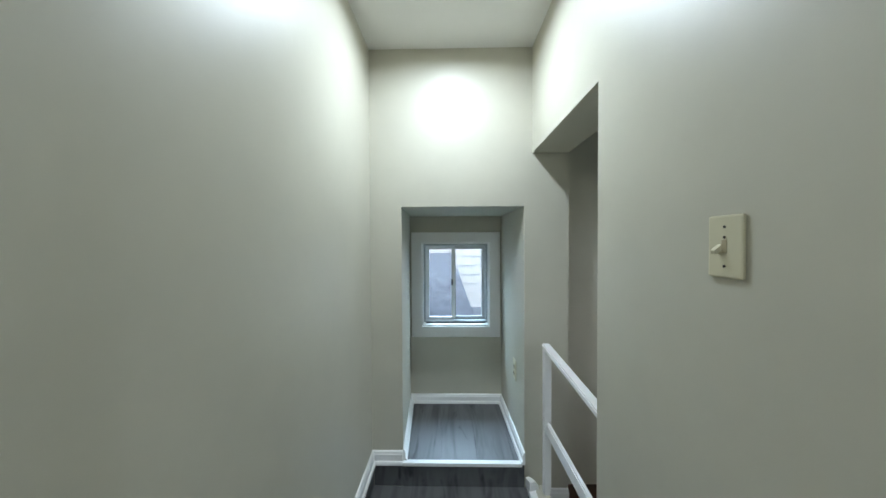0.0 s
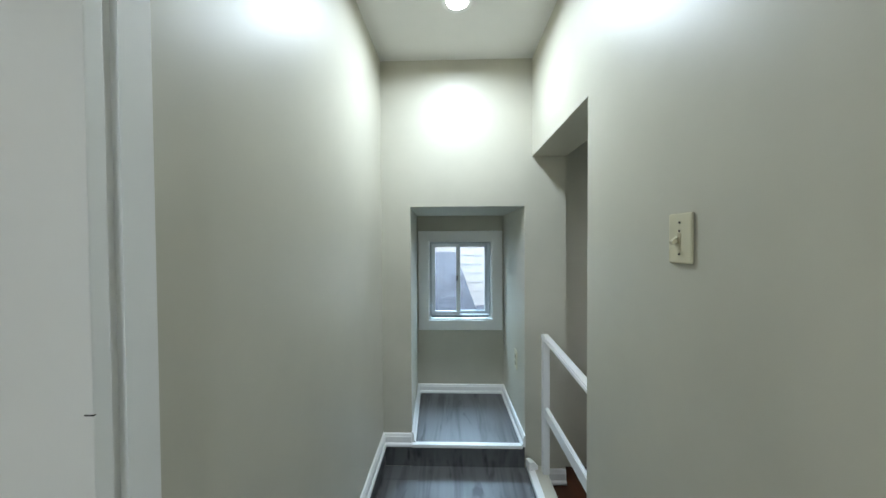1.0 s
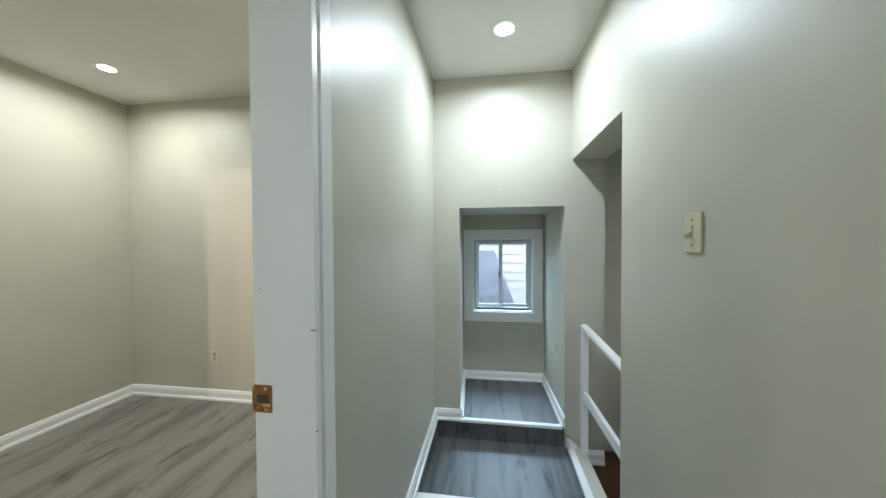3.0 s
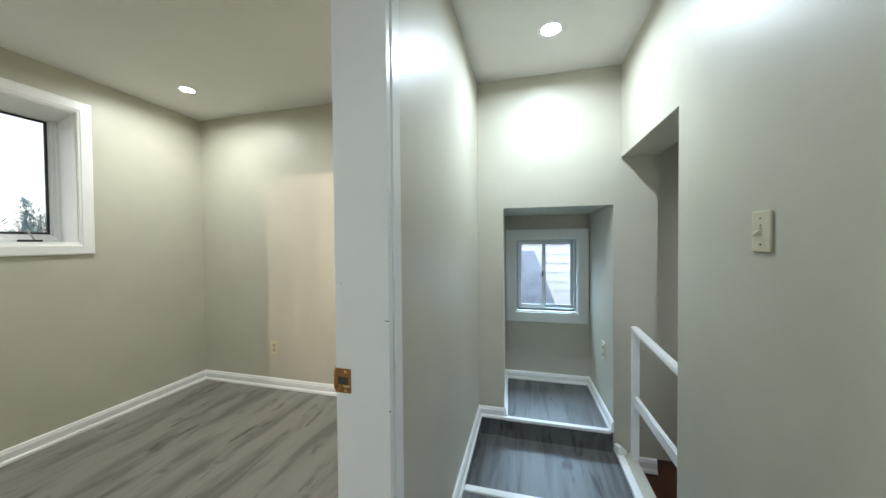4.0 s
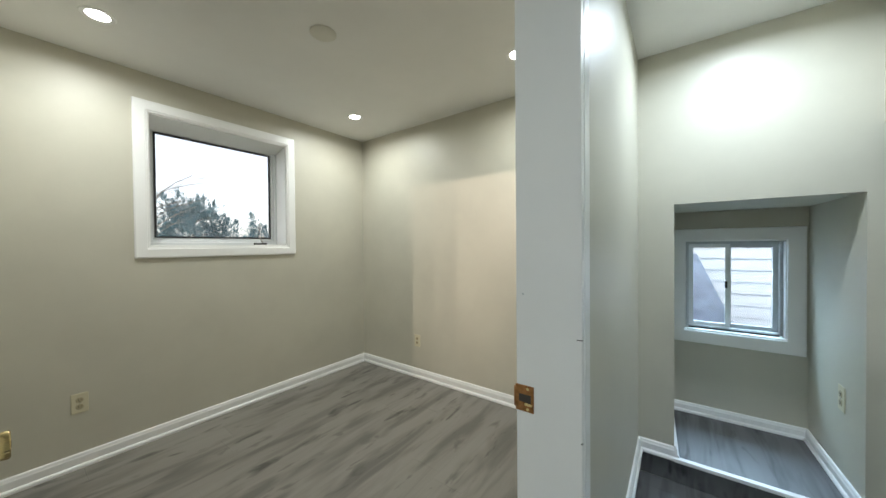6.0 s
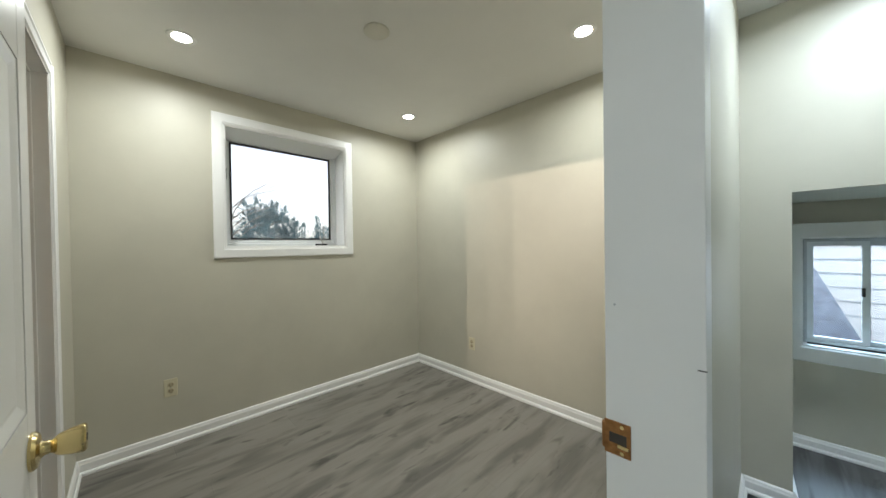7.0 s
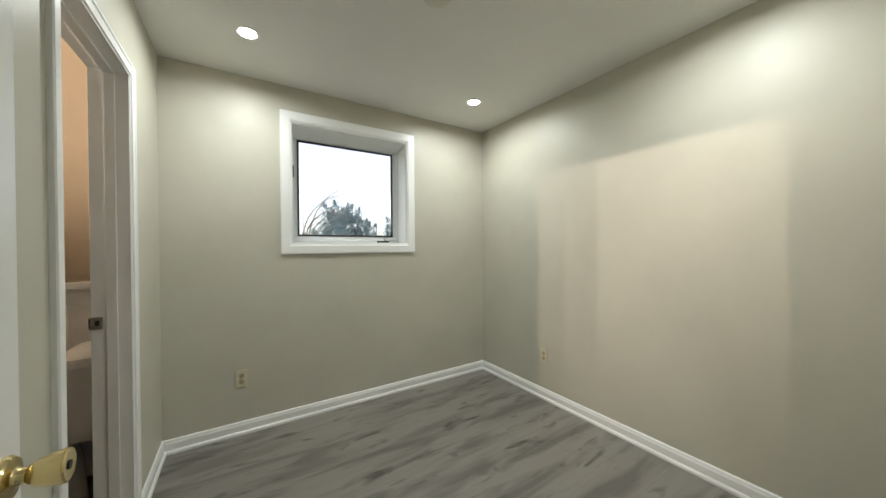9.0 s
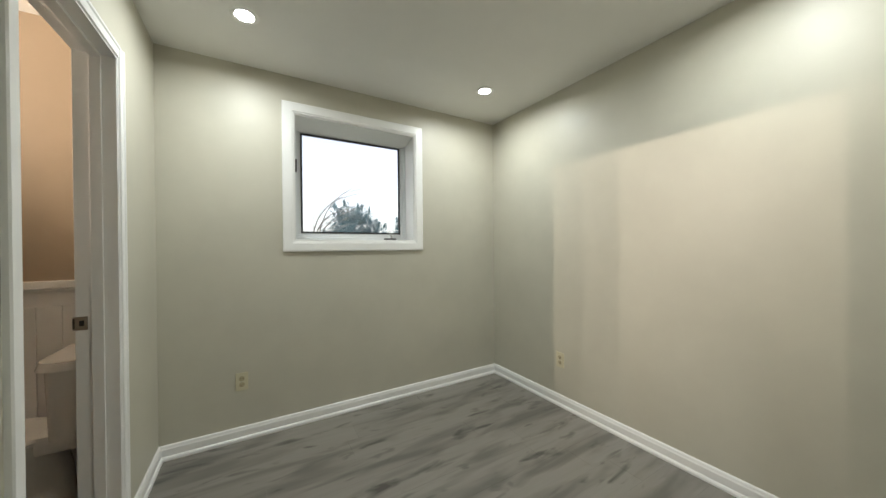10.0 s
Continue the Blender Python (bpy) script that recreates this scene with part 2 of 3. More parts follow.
# hall end wall with its deep window niche; the niche sides splay a little
NX0, NX1, NB0, NB1, NY, NZ0, NZ1 = -0.213, 0.415, -0.245, 0.397, 2.247, 0.155, 1.477
W2X, W2Z = (-0.160, 0.312), (0.702, 1.290)           # window opening in the niche's back
end = bmesh.new()
for pts in (((-0.373, HALL_N), (NX0, HALL_N), (NB0, NY), (-0.373, NY)), ((NX1, HALL_N), (ALC_E, HALL_N), (ALC_E, NY), (NB1, NY))):
    tmp = mesh_of(prism(pts, TOP + 1.2, Matrix.Translation((0, 0, -1.2))), "tmp", WALL)
    end.from_mesh(tmp)
    bpy.data.meshes.remove(tmp)
tmp = mesh_of(prism(((NX0, HALL_N), (NX1, HALL_N), (NB1, NY), (NB0, NY)), TOP - NZ1, Matrix.Translation((0, 0, NZ1))), "tmp", WALL)
end.from_mesh(tmp)
box(end, -0.373, W2X[0], NY, NY + 0.16, -1.2, TOP), box(end, W2X[1], 0.76, NY, NY + 0.16, -1.2, TOP)
box(end, W2X[0], W2X[1], NY, NY + 0.16, -1.2, W2Z[0]), box(end, W2X[0], W2X[1], NY, NY + 0.16, W2Z[1], TOP)
structure("wall_hall_north", end, WALL, "beige painted end wall with a deep window niche", "wall")

# ceilings
structure("ceiling_bedroom", boxes((ROOM_W, ROOM_E, BATH_N, ROOM_N, ROOM_H, ROOM_H + 0.1), (ROOM_W, BATH_E, BATH_S, BATH_N, ROOM_H, ROOM_H + 0.1)), CEIL, "flat white painted ceiling", "ceiling")
structure("ceiling_hall", boxes((HALL_W, HALL_E, HALL_S, HALL_N, HALL_H, HALL_H + 0.1)), CEIL, "flat white painted hall ceiling", "ceiling")
structure("roof_slab", boxes((-3.26, 1.75, -2.88, 2.41, TOP, TOP + 0.1)), CEIL, "plain slab over the rooms", "roof")

# sub-floors (the planks come last)
floor_room = structure("floor_bedroom", boxes((ROOM_W, ROOM_E, ROOM_S, ROOM_N, -0.2, -0.012)), FLOOR, "grey wood-look laminate floor with dark streaks", "floor")
floor_hall = structure("floor_hall", boxes((HALL_W, HALL_E, HALL_S, LAND_S - 0.02, -0.2, HALL_F - 0.012)), HALLFLOOR, "darkened grey laminate hall floor above the landing", "floor")
floor_land = structure("floor_landing", boxes((HALL_W, 0.46, LAND_S - 0.02, HALL_N, -0.2, LAND_F - 0.012)), HALLFLOOR, "darkened grey laminate floor of the sunk landing", "floor")
floor_niche = structure("floor_niche", prism(((NX0, HALL_N), (NX1, HALL_N), (NB1, NY), (NB0, NY)), 0.3, Matrix.Translation((0, 0, NZ0 - 0.312))), HALLFLOOR, "darkened grey laminate floor of the window niche", "floor")
structure("floor_bathroom", boxes((BATH_W, BATH_E, BATH_S, ROOM_S, -0.2, -0.004)), TILE, "dark bathroom floor", "floor")

# ---- trim ----
BASE = ((0, 0), (0.022, 0), (0.022, 0.012), (0.018, 0.020), (0.013, 0.024), (0.013, 0.062), (0.010, 0.070), (0.008, 0.080), (0.003, 0.086), (0, 0.086))


def baseboard(a, b, normal, z, height=0.086, cut=(1, 1), label="white moulded baseboard with a shoe strip", name="baseboard"):
    """A moulded run from a to b on a wall; cut 1 mitres into an inside corner, -1 round an outside one, 0 is square."""
    a, b, nrm = Vector((*a, 0)), Vector((*b, 0)), Vector((*normal, 0))
    way = (b - a).normalized()
    bm = bmesh.new()
    ends = []
    for p, sign, c in ((a, 1, cut[0]), (b, -1, cut[1])):
        ends.append([bm.verts.new(p + nrm * d + way * (sign * c * d) + Vector((0, 0, z + h * height / 0.086))) for d, h in BASE])
    n = len(BASE)
    for i in range(n):
        bm.faces.new((ends[0][i], ends[0][(i + 1) % n], ends[1][(i + 1) % n], ends[1][i]))
    bm.faces.new(ends[0]), bm.faces.new(ends[1][::-1])
    bmesh.ops.recalc_face_normals(bm, faces=bm.faces)
    return structure(name, bm, TRIM, label, "baseboard")


baseboard((ROOM_W, ROOM_S), (ROOM_W, ROOM_N), (1, 0), 0)
baseboard((ROOM_W, ROOM_N), (ROOM_E, ROOM_N), (0, -1), 0)
baseboard((ROOM_E, ROOM_N), (ROOM_E, DOOR_N + 0.085), (-1, 0), 0, cut=(1, 0))
baseboard((BD_W - 0.065, ROOM_S), (ROOM_W, ROOM_S), (0, 1), 0, cut=(0, 1))
baseboard((ROOM_E, ROOM_S), (BD_E + 0.065, ROOM_S), (0, 1), 0, cut=(0, 0))
baseboard((HALL_W, DOOR_N + 0.074), (HALL_W, HALL_N), (1, 0), HALL_F, 0.068, cut=(0, 1))
baseboard((HALL_W, HALL_N), (NX0, HALL_N), (0, -1), HALL_F, 0.068, cut=(1, 0))
baseboard((HALL_E, ALC_S), (HALL_E, HALL_S), (-1, 0), HALL_F, 0.068, cut=(0, 0))
baseboard((NB0, NY), (NB1, NY), (0, -1), NZ0, 0.064)
side = Vector((NB0 - NX0, NY - HALL_N)).normalized()
baseboard((NX0, HALL_N), (NB0, NY), (side.y, -side.x), NZ0, 0.064, cut=(0, 1))
side = Vector((NB1 - NX1, NY - HALL_N)).normalized()
baseboard((NB1, NY), (NX1, HALL_N - 0.02), (-side.y, side.x), NZ0, 0.064, cut=(1, 0))
baseboard((0.535, HALL_N), (ALC_E, HALL_N), (0, -1), -0.053, 0.078, cut=(0, 0), label="short white baseboard beside the stairs")

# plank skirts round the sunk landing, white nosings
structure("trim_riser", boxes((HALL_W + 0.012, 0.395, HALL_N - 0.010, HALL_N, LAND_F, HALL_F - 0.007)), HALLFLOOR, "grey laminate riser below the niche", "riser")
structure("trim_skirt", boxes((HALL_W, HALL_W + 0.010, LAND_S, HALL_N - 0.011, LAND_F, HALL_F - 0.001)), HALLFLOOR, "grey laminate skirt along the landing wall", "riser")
structure("trim_niche_nosing", boxes((NX0, 0.400, HALL_N - 0.020, HALL_N + 0.010, NZ0 - 0.013, NZ0 + 0.006), bevel=0.004), TRIM, "white wooden nosing of the niche floor", "nosing")
structure("trim_hall_nosing", boxes((HALL_W + 0.023, HALL_E - 0.03, LAND_S - 0.02, LAND_S + 0.016, HALL_F - 0.03, HALL_F + 0.006), bevel=0.004), TRIM, "white wooden nosing of the hall floor", "nosing")
structure("trim_hall_riser", boxes((HALL_W + 0.011, HALL_E, LAND_S - 0.02, LAND_S, LAND_F - 0.012, HALL_F - 0.031)), TRIM, "white riser below the hall floor", "riser")
structure("trim_landing_edge", boxes((0.423, 0.460, LAND_S + 0.02, HALL_N - 0.012, LAND_F - 0.012, LAND_F + 0.016), bevel=0.004), TRIM, "white edging strip of the landing", "edging")
structure("trim_landing_block", prism(((0, 0), (0.050, 0), (0.050, 0.020), (0.022, 0.044), (0, 0.044)), 0.042, pose(0.415, 1.605, LAND_F + 0.016, 90, 0, 18)), TRIM, "small white offcut of trim at the landing corner", "trim")
structure("stair_ledge", boxes((0.460, 0.525, ALC_S, HALL_N, -0.25, LAND_F + 0.004), bevel=0.002), WALL, "painted ledge under the guard rail", "ledge")
structure("stair_tread", boxes((0.525, ALC_E, ALC_S, HALL_N, -0.35, WELL_F), (ALC_E, 1.60, 0.2, WELL_N, -0.35, WELL_F)), VARNISH, "brown varnished wooden stair floor", "stair")

# guard rail
rail = thing("guard_rail", "white painted wooden guard rail beside the stairs", "railing", at=(0.514, 1.28, LAND_F))
part("post", boxes((-0.018, 0.018, 0.278, 0.314, 0, 0.726), bevel=0.004), TRIM, rail)
RAIL = ALC_S - 1.278


def sloping(x, y0, z0, y1, z1, h):
    """A bar of half width x, from (y0, z0) to (y1, z1), h high."""
    bm = prism(((y0, z0), (y1, z1), (y1, z1 + h), (y0, z0 + h)), 2 * x, Matrix(((0, 0, 1, -x), (1, 0, 0, 0), (0, 1, 0, 0), (0, 0, 0, 1))))
    bmesh.ops.bevel(bm, geom=list(bm.edges), offset=0.005, segments=2, affect="EDGES")
    return bm


part("handrail", sloping(0.020, RAIL, 0.694, 0.318, 0.726, 0.024), TRIM, rail)
part("mid_rail", sloping(0.010, RAIL, 0.322, 0.276, 0.310, 0.060), TRIM, rail)


# ---- bedroom doorway and door ----
frame_1 = thing("door_frame_1", "white painted wooden door frame with scuffed jamb", "door frame", kind="structure")
part("jamb", boxes((-0.454, -0.334, DOOR_N, DOOR_N + 0.018, 0, DOOR_H + 0.018), bevel=0.0015), TRIM, frame_1, "white jamb with small scratches")
part("jamb", boxes((-0.454, -0.334, DOOR_S - 0.018, DOOR_S, 0, DOOR_H + 0.018), bevel=0.0015), TRIM, frame_1)
part("head", boxes((-0.454, -0.334, DOOR_S, DOOR_N, DOOR_H, DOOR_H + 0.018), bevel=0.0015), TRIM, frame_1)
part("casing", boxes((HALL_W, -0.345, DOOR_N + 0.018, DOOR_N + 0.034, HALL_F, DOOR_H + 0.07), (HALL_W, -0.336, DOOR_N + 0.034, DOOR_N + 0.072, HALL_F, DOOR_H + 0.07)), TRIM, frame_1)
part("casing", boxes((HALL_W, -0.336, DOOR_S - 0.086, DOOR_S - 0.018, HALL_F, DOOR_H + 0.07)), TRIM, frame_1)
part("casing", boxes((HALL_W, -0.336, DOOR_S - 0.018, DOOR_N + 0.018, DOOR_H + 0.018, DOOR_H + 0.07)), TRIM, frame_1)
part("casing", boxes((-0.4525, ROOM_E, DOOR_N + 0.019, DOOR_N + 0.082, 0, DOOR_H + 0.07), bevel=0.003), TRIM, frame_1)
part("threshold", boxes((-0.442, HALL_W, DOOR_S, DOOR_N, -0.012, HALL_F + 0.004)), TRIM, frame_1)
part("scratch", boxes((-0.343, -0.3335, DOOR_N - 0.0005, DOOR_N + 0.002, 1.110, 1.1114)), DARK, frame_1, "short dark scratch")
part("scratch", boxes((-0.336, -0.3335, DOOR_N - 0.0006, DOOR_N + 0.002, 0.930, 0.932)), DARK, frame_1, "short dark scratch")
part("scuff", lathe(bmesh.new(), [(0.0018, 0), (0.0018, 0.0003)], pose(-0.440, DOOR_N, 1.183, 90, 0, 0), 10), GREYVINYL, frame_1, "grey scuff mark")
strike = part("strike_plate", boxes((-0.4555, -0.4195, DOOR_N - 0.0018, DOOR_N + 0.002, 0.958, 1.008), bevel=0.0008), OLDBRASS, frame_1, "tarnished brass strike plate")
part("latch_hole", boxes((-0.4485, -0.4250, DOOR_N - 0.0022, DOOR_N, 0.976, 0.991)), BRONZE, strike)
part("curl", lathe(bmesh.new(), [(0.0040, -0.019), (0.0046, -0.017), (0.0046, 0.017), (0.0040, 0.019)], pose(-0.4555, DOOR_N + 0.002, 0.983), 14), OLDBRASS, strike, "rounded plate lip", True)
part("lip", boxes((-0.437, -0.4215, DOOR_N - 0.004, DOOR_N, 0.970, 0.976), bevel=0.001), BRASS, strike, "bright brass lip")
part("screw", lathe(bmesh.new(), [(0.003, 0), (0.003, 0.0012)], pose(-0.431, DOOR_N - 0.0018, 0.9635, 90, 0, 0), 10), BRASS, strike)
part("screw", lathe(bmesh.new(), [(0.003, 0), (0.003, 0.0012)], pose(-0.431, DOOR_N - 0.0018, 1.0025, 90, 0, 0), 10), BRASS, strike)

DX0, DX1, DY0, DY1 = -1.270, -0.465, -0.520, -0.485   # the open leaf
door = thing("door_1", "white six-panel interior door standing open into the bedroom", "door", kind="structure")
px = ((-1.206, -1.020), (-0.905, -0.600))
pz = ((0.20, 0.80), (0.985, 1.615), (1.745, 1.930))
core = bmesh.new()
box(core, DX0, DX1, DY0 + 0.008, DY1 - 0.008, 0.012, 2.025)
part("core", core, TRIM, door)
for x0, x1 in ((DX0, px[0][0]), (px[0][1], px[1][0]), (px[1][1], DX1)):
    part("stile", boxes((x0, x1, DY0, DY1, 0.012, 2.025), bevel=0.0015), TRIM, door)
for z0, z1 in ((0.012, pz[0][0]), (pz[0][1], pz[1][0]), (pz[1][1], pz[2][0]), (pz[2][1], 2.025)):
    for x0, x1 in px:
        part("rail", boxes((x0, x1, DY0 + 0.0005, DY1 - 0.0005, z0, z1)), TRIM, door)
for x0, x1 in px:
    for z0, z1 in pz:
        bm = bmesh.new()
        for y, out in ((DY1 - 0.008, 1), (DY0 + 0.008, -1)):
            ring = []
            for inset, d in ((0.002, 0.0065), (0.008, 0.0055), (0.022, 0.0005), (0.027, 0.0005), (0.031, 0.0015)):
                ring.append([bm.verts.new((x, y + out * d, z)) for x, z in ((x0 + inset, z0 + inset), (x1 - inset, z0 + inset), (x1 - inset, z1 - inset), (x0 + inset, z1 - inset))])
            for r, s in zip(ring, ring[1:]):
                for i in range(4):
                    bm.faces.new((r[i], r[(i + 1) % 4], s[(i + 1) % 4], s[i]))
            bm.faces.new(ring[-1])
        bmesh.ops.recalc_face_normals(bm, faces=bm.faces)
        part("panel", bm, TRIM, door, "sunken door panel with a moulded edge")
KNOB = [(0.0, 0), (0.034, 0.0), (0.034, 0.004), (0.030, 0.009), (0.016, 0.012), (0.0125, 0.016), (0.0115, 0.024), (0.014, 0.027), (0.016, 0.029), (0.020, 0.034), (0.0245, 0.050), (0.0265, 0.064), (0.026, 0.067), (0.023, 0.069), (0.009, 0.068), (0.0, 0.068)]
for y, turn in ((DY1, -90), (DY0, 90)):
    knob = part("knob", lathe(bmesh.new(), KNOB[1:-1], pose(-1.224, y, 0.907, turn, 0, 0), 36), BRASS, door, "polished brass door knob", True)
    part("lock_button", lathe(bmesh.new(), [(0.007, 0), (0.007, 0.001)], pose(-1.224, y + (0.0685 if turn < 0 else -0.0685), 0.907, turn, 0, 0), 14), DARK, knob)
part("latch", boxes((DX0 - 0.010, DX0, -0.509, -0.496, 0.897, 0.917), bevel=0.003), BRASS, door)
for z in (0.25, 1.05, 1.80):
    part("hinge", lathe(bmesh.new(), [(0.006, -0.045), (0.006, 0.045)], pose(-0.457, -0.526, z), 12), BRASS, door, "brass hinge")

# ---- bathroom doorway ----
frame_2 = thing("door_frame_2", "white painted frame of the open bathroom doorway", "door frame", kind="structure")
for x0, x1 in ((BD_W - 0.018, BD_W), (BD_E, BD_E + 0.018)):
    part("jamb", boxes((x0, x1, BATH_N - 0.004, ROOM_S + 0.004, 0, BD_H + 0.018), bevel=0.0015), TRIM, frame_2)
part("head", boxes((BD_W, BD_E, BATH_N - 0.004, ROOM_S + 0.004, BD_H, BD_H + 0.018), bevel=0.0015), TRIM, frame_2)
part("stop", boxes((BD_W, BD_W + 0.008, -0.668, -0.632, 0, BD_H - 0.010), bevel=0.002), TRIM, frame_2)
part("stop", boxes((BD_W, BD_E, -0.668, -0.632, BD_H - 0.010, BD_H), bevel=0.002), TRIM, frame_2)
CAS = ((0, 0), (0.006, 0.0), (0.006, 0.006), (0.012, 0.009), (0.012, 0.040), (0.016, 0.045), (0.016, 0.054), (0.012, 0.058), (0, 0.058))
for x, sign in ((BD_W - 0.006, -1), (BD_E + 0.006, 1)):
    part("casing", prism([(x + sign * w, ROOM_S + d) for d, w in CAS], BD_H + 0.058), TRIM, frame_2)
part("casing", prism([(ROOM_S + d, BD_H + w) for d, w in CAS], BD_E - BD_W + 0.012, Matrix(((0, 0, 1, BD_W - 0.006), (1, 0, 0, 0), (0, 1, 0, 0), (0, 0, 0, 1)))), TRIM, frame_2)
plate = part("strike_plate", boxes((BD_W - 0.001, BD_W + 0.0016, -0.722, -0.680, 0.912, 0.965), bevel=0.0006), STEEL, frame_2, "dull steel strike plate")
part("latch_hole", boxes((BD_W, BD_W + 0.0024, -0.704, -0.690, 0.928, 0.950)), DARK, plate)
part("lip", boxes((BD_W - 0.003, BD_W + 0.004, -0.7225, -0.7165, 0.918, 0.959), bevel=0.002), BRONZE, plate, "dark curled lip")

# ---- bedroom window ----
win = thing("window_1", "white casement window with cranked handle and wide casing", "window", kind="structure")
WCAS = ((0, 0), (0.010, 0.0), (0.012, 0.004), (0.012, 0.010), (0.017, 0.014), (0.017, 0.066), (0.013, 0.074), (0, 0.074))
y0, y1, z0, z1 = *WIN_Y, *WIN_Z


def casing_ring(axis, at, out, lo, hi, profile, name, mat, parent, closed=True):
    """Four mitred boards round an opening in the plane axis = at; out is +1 or -1."""
    corners = ((lo[0], lo[1], -1, -1), (hi[0], lo[1], 1, -1), (hi[0], hi[1], 1, 1), (lo[0], hi[1], -1, 1))
    for i in range(4):
        bm = bmesh.new()
        ends = []
        for u, v, su, sv in (corners[i], corners[(i + 1) % 4]):
            row = []
            for d, w in profile:
                p, q, s = u + su * w, v + sv * w, at + out * d
                row.append(bm.verts.new((s, p, q) if axis == "x" else (p, s, q)))
            ends.append(row)
        n = len(profile)
        for k in range(n):
            bm.faces.new((ends[0][k], ends[0][(k + 1) % n], ends[1][(k + 1) % n], ends[1][k]))
        bm.faces.new(ends[0]), bm.faces.new(ends[1])
        bmesh.ops.recalc_face_normals(bm, faces=bm.faces)
        part(name, bm, mat, parent)


casing_ring("x", ROOM_W, 1, (y0, z0), (y1, z1), WCAS, "casing", TRIM, win)
part("stool", boxes((ROOM_W - 0.13, ROOM_W + 0.006, y0, y1, z0 - 0.004, z0 + 0.012), bevel=0.002), TRIM, win)
lin = ((ROOM_W - 0.17, ROOM_W, y0, y0 + 0.008, z0 + 0.012, z1), (ROOM_W - 0.17, ROOM_W, y1 - 0.008, y1, z0 + 0.012, z1))
for d in lin:
    part("lining", boxes(d), TRIM, win)
# the head lining slopes down to the glass
part("lining", prism(((ROOM_W, z1), (ROOM_W, z1 - 0.008), (-3.188, 2.106), (-3.188, z1)), y1 - y0 - 0.016, Matrix(((1, 0, 0, 0), (0, 0, 1, y0 + 0.008), (0, 1, 0, 0), (0, 0, 0, 1)))), TRIM, win)
sash = ((0, 0), (0.012, 0.0), (0.012, 0.012), (0.026, 0.014), (0.026, 0.030), (0.038, 0.032), (0.038, 0.056), (0, 0.056))
casing_ring("x", -3.205, 1, (0.203, 1.345), (1.005, 2.099), sash, "sash_rail", VINYL, win)
casing_ring("x", -3.200, 1, (0.203, 1.345), (1.005, 2.099), ((0, 0), (0.012, 0), (0.012, -0.013), (0, -0.013)), "gasket", RUBBER, win)
part("pane", boxes((-3.203, -3.199, 0.200, 1.008, 1.342, 2.102)), GLASS, win).visible_shadow = False
crank = part("crank", boxes((-3.160, -3.128, 0.845, 0.945, 1.293, 1.308), bevel=0.004), DARK, win, "dark window crank base")
part("crank_arm", lathe(bmesh.new(), [(0.005, 0), (0.004, 0.06), (0.007, 0.062), (0.007, 0.075)], pose(-3.140, 0.915, 1.304, 0, -14, 0) @ pose(0, 0, 0, 22, 0, 0), 12), STEEL, crank, "steel folding crank arm")
part("sash_lock", boxes((-3.150, -3.108, 0.148, 0.170, 1.79, 1.880), bevel=0.006), DARK, win, "dull metal sash lock")

# ---- niche window ----
win2 = thing("window_2", "small white sliding window in the niche", "window", kind="structure")
fx0, fx1 = W2X
fz0, fz1 = W2Z
casing_ring("y", NY, -1, (fx0, fz0), (fx1, fz1), ((0, 0), (0.012, 0), (0.014, 0.003), (0.014, 0.072), (0.011, 0.076), (0, 0.076)), "casing", TRIM, win2)
for d in ((fx0, fx0 + 0.006, NY, NY + 0.10, fz0, fz1), (fx1 - 0.006, fx1, NY, NY + 0.10, fz0, fz1), (fx0 + 0.006, fx1 - 0.006, NY, NY + 0.10, fz1 - 0.006, fz1), (fx0 + 0.006, fx1 - 0.006, NY, NY + 0.10, fz0, fz0 + 0.010)):
    part("lining", boxes(d), TRIM, win2)
# track and fixed sash take a greyer vinyl than the sliding sash
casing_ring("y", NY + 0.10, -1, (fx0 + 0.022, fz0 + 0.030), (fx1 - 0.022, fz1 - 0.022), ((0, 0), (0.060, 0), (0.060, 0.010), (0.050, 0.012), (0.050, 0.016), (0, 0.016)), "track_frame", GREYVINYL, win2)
mx = 0.066
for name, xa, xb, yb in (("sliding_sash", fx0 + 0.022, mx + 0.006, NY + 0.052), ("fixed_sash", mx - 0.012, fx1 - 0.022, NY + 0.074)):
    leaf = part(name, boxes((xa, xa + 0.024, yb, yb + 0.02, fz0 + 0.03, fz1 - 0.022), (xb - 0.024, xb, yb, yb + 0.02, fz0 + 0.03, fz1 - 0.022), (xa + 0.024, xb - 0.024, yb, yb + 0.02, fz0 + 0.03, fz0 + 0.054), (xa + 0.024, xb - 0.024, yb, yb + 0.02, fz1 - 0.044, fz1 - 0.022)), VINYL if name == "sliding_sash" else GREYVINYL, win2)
    part("pane", boxes((xa + 0.022, xb - 0.022, yb + 0.008, yb + 0.012, fz0 + 0.052, fz1 - 0.042)), GLASS, leaf).visible_shadow = False
part("sash_latch", boxes((mx - 0.020, mx - 0.008, NY + 0.040, NY + 0.052, 0.985, 1.030), bevel=0.003), DARK, win2, "dark sash latch")
# black strip puts the shadow under the sashes into colour
part("painted_gap_shadow", boxes((fx0 + 0.022, fx1 - 0.022, NY + 0.041, NY + 0.046, fz0 + 0.010, fz0 + 0.020)), RUBBER, win2)


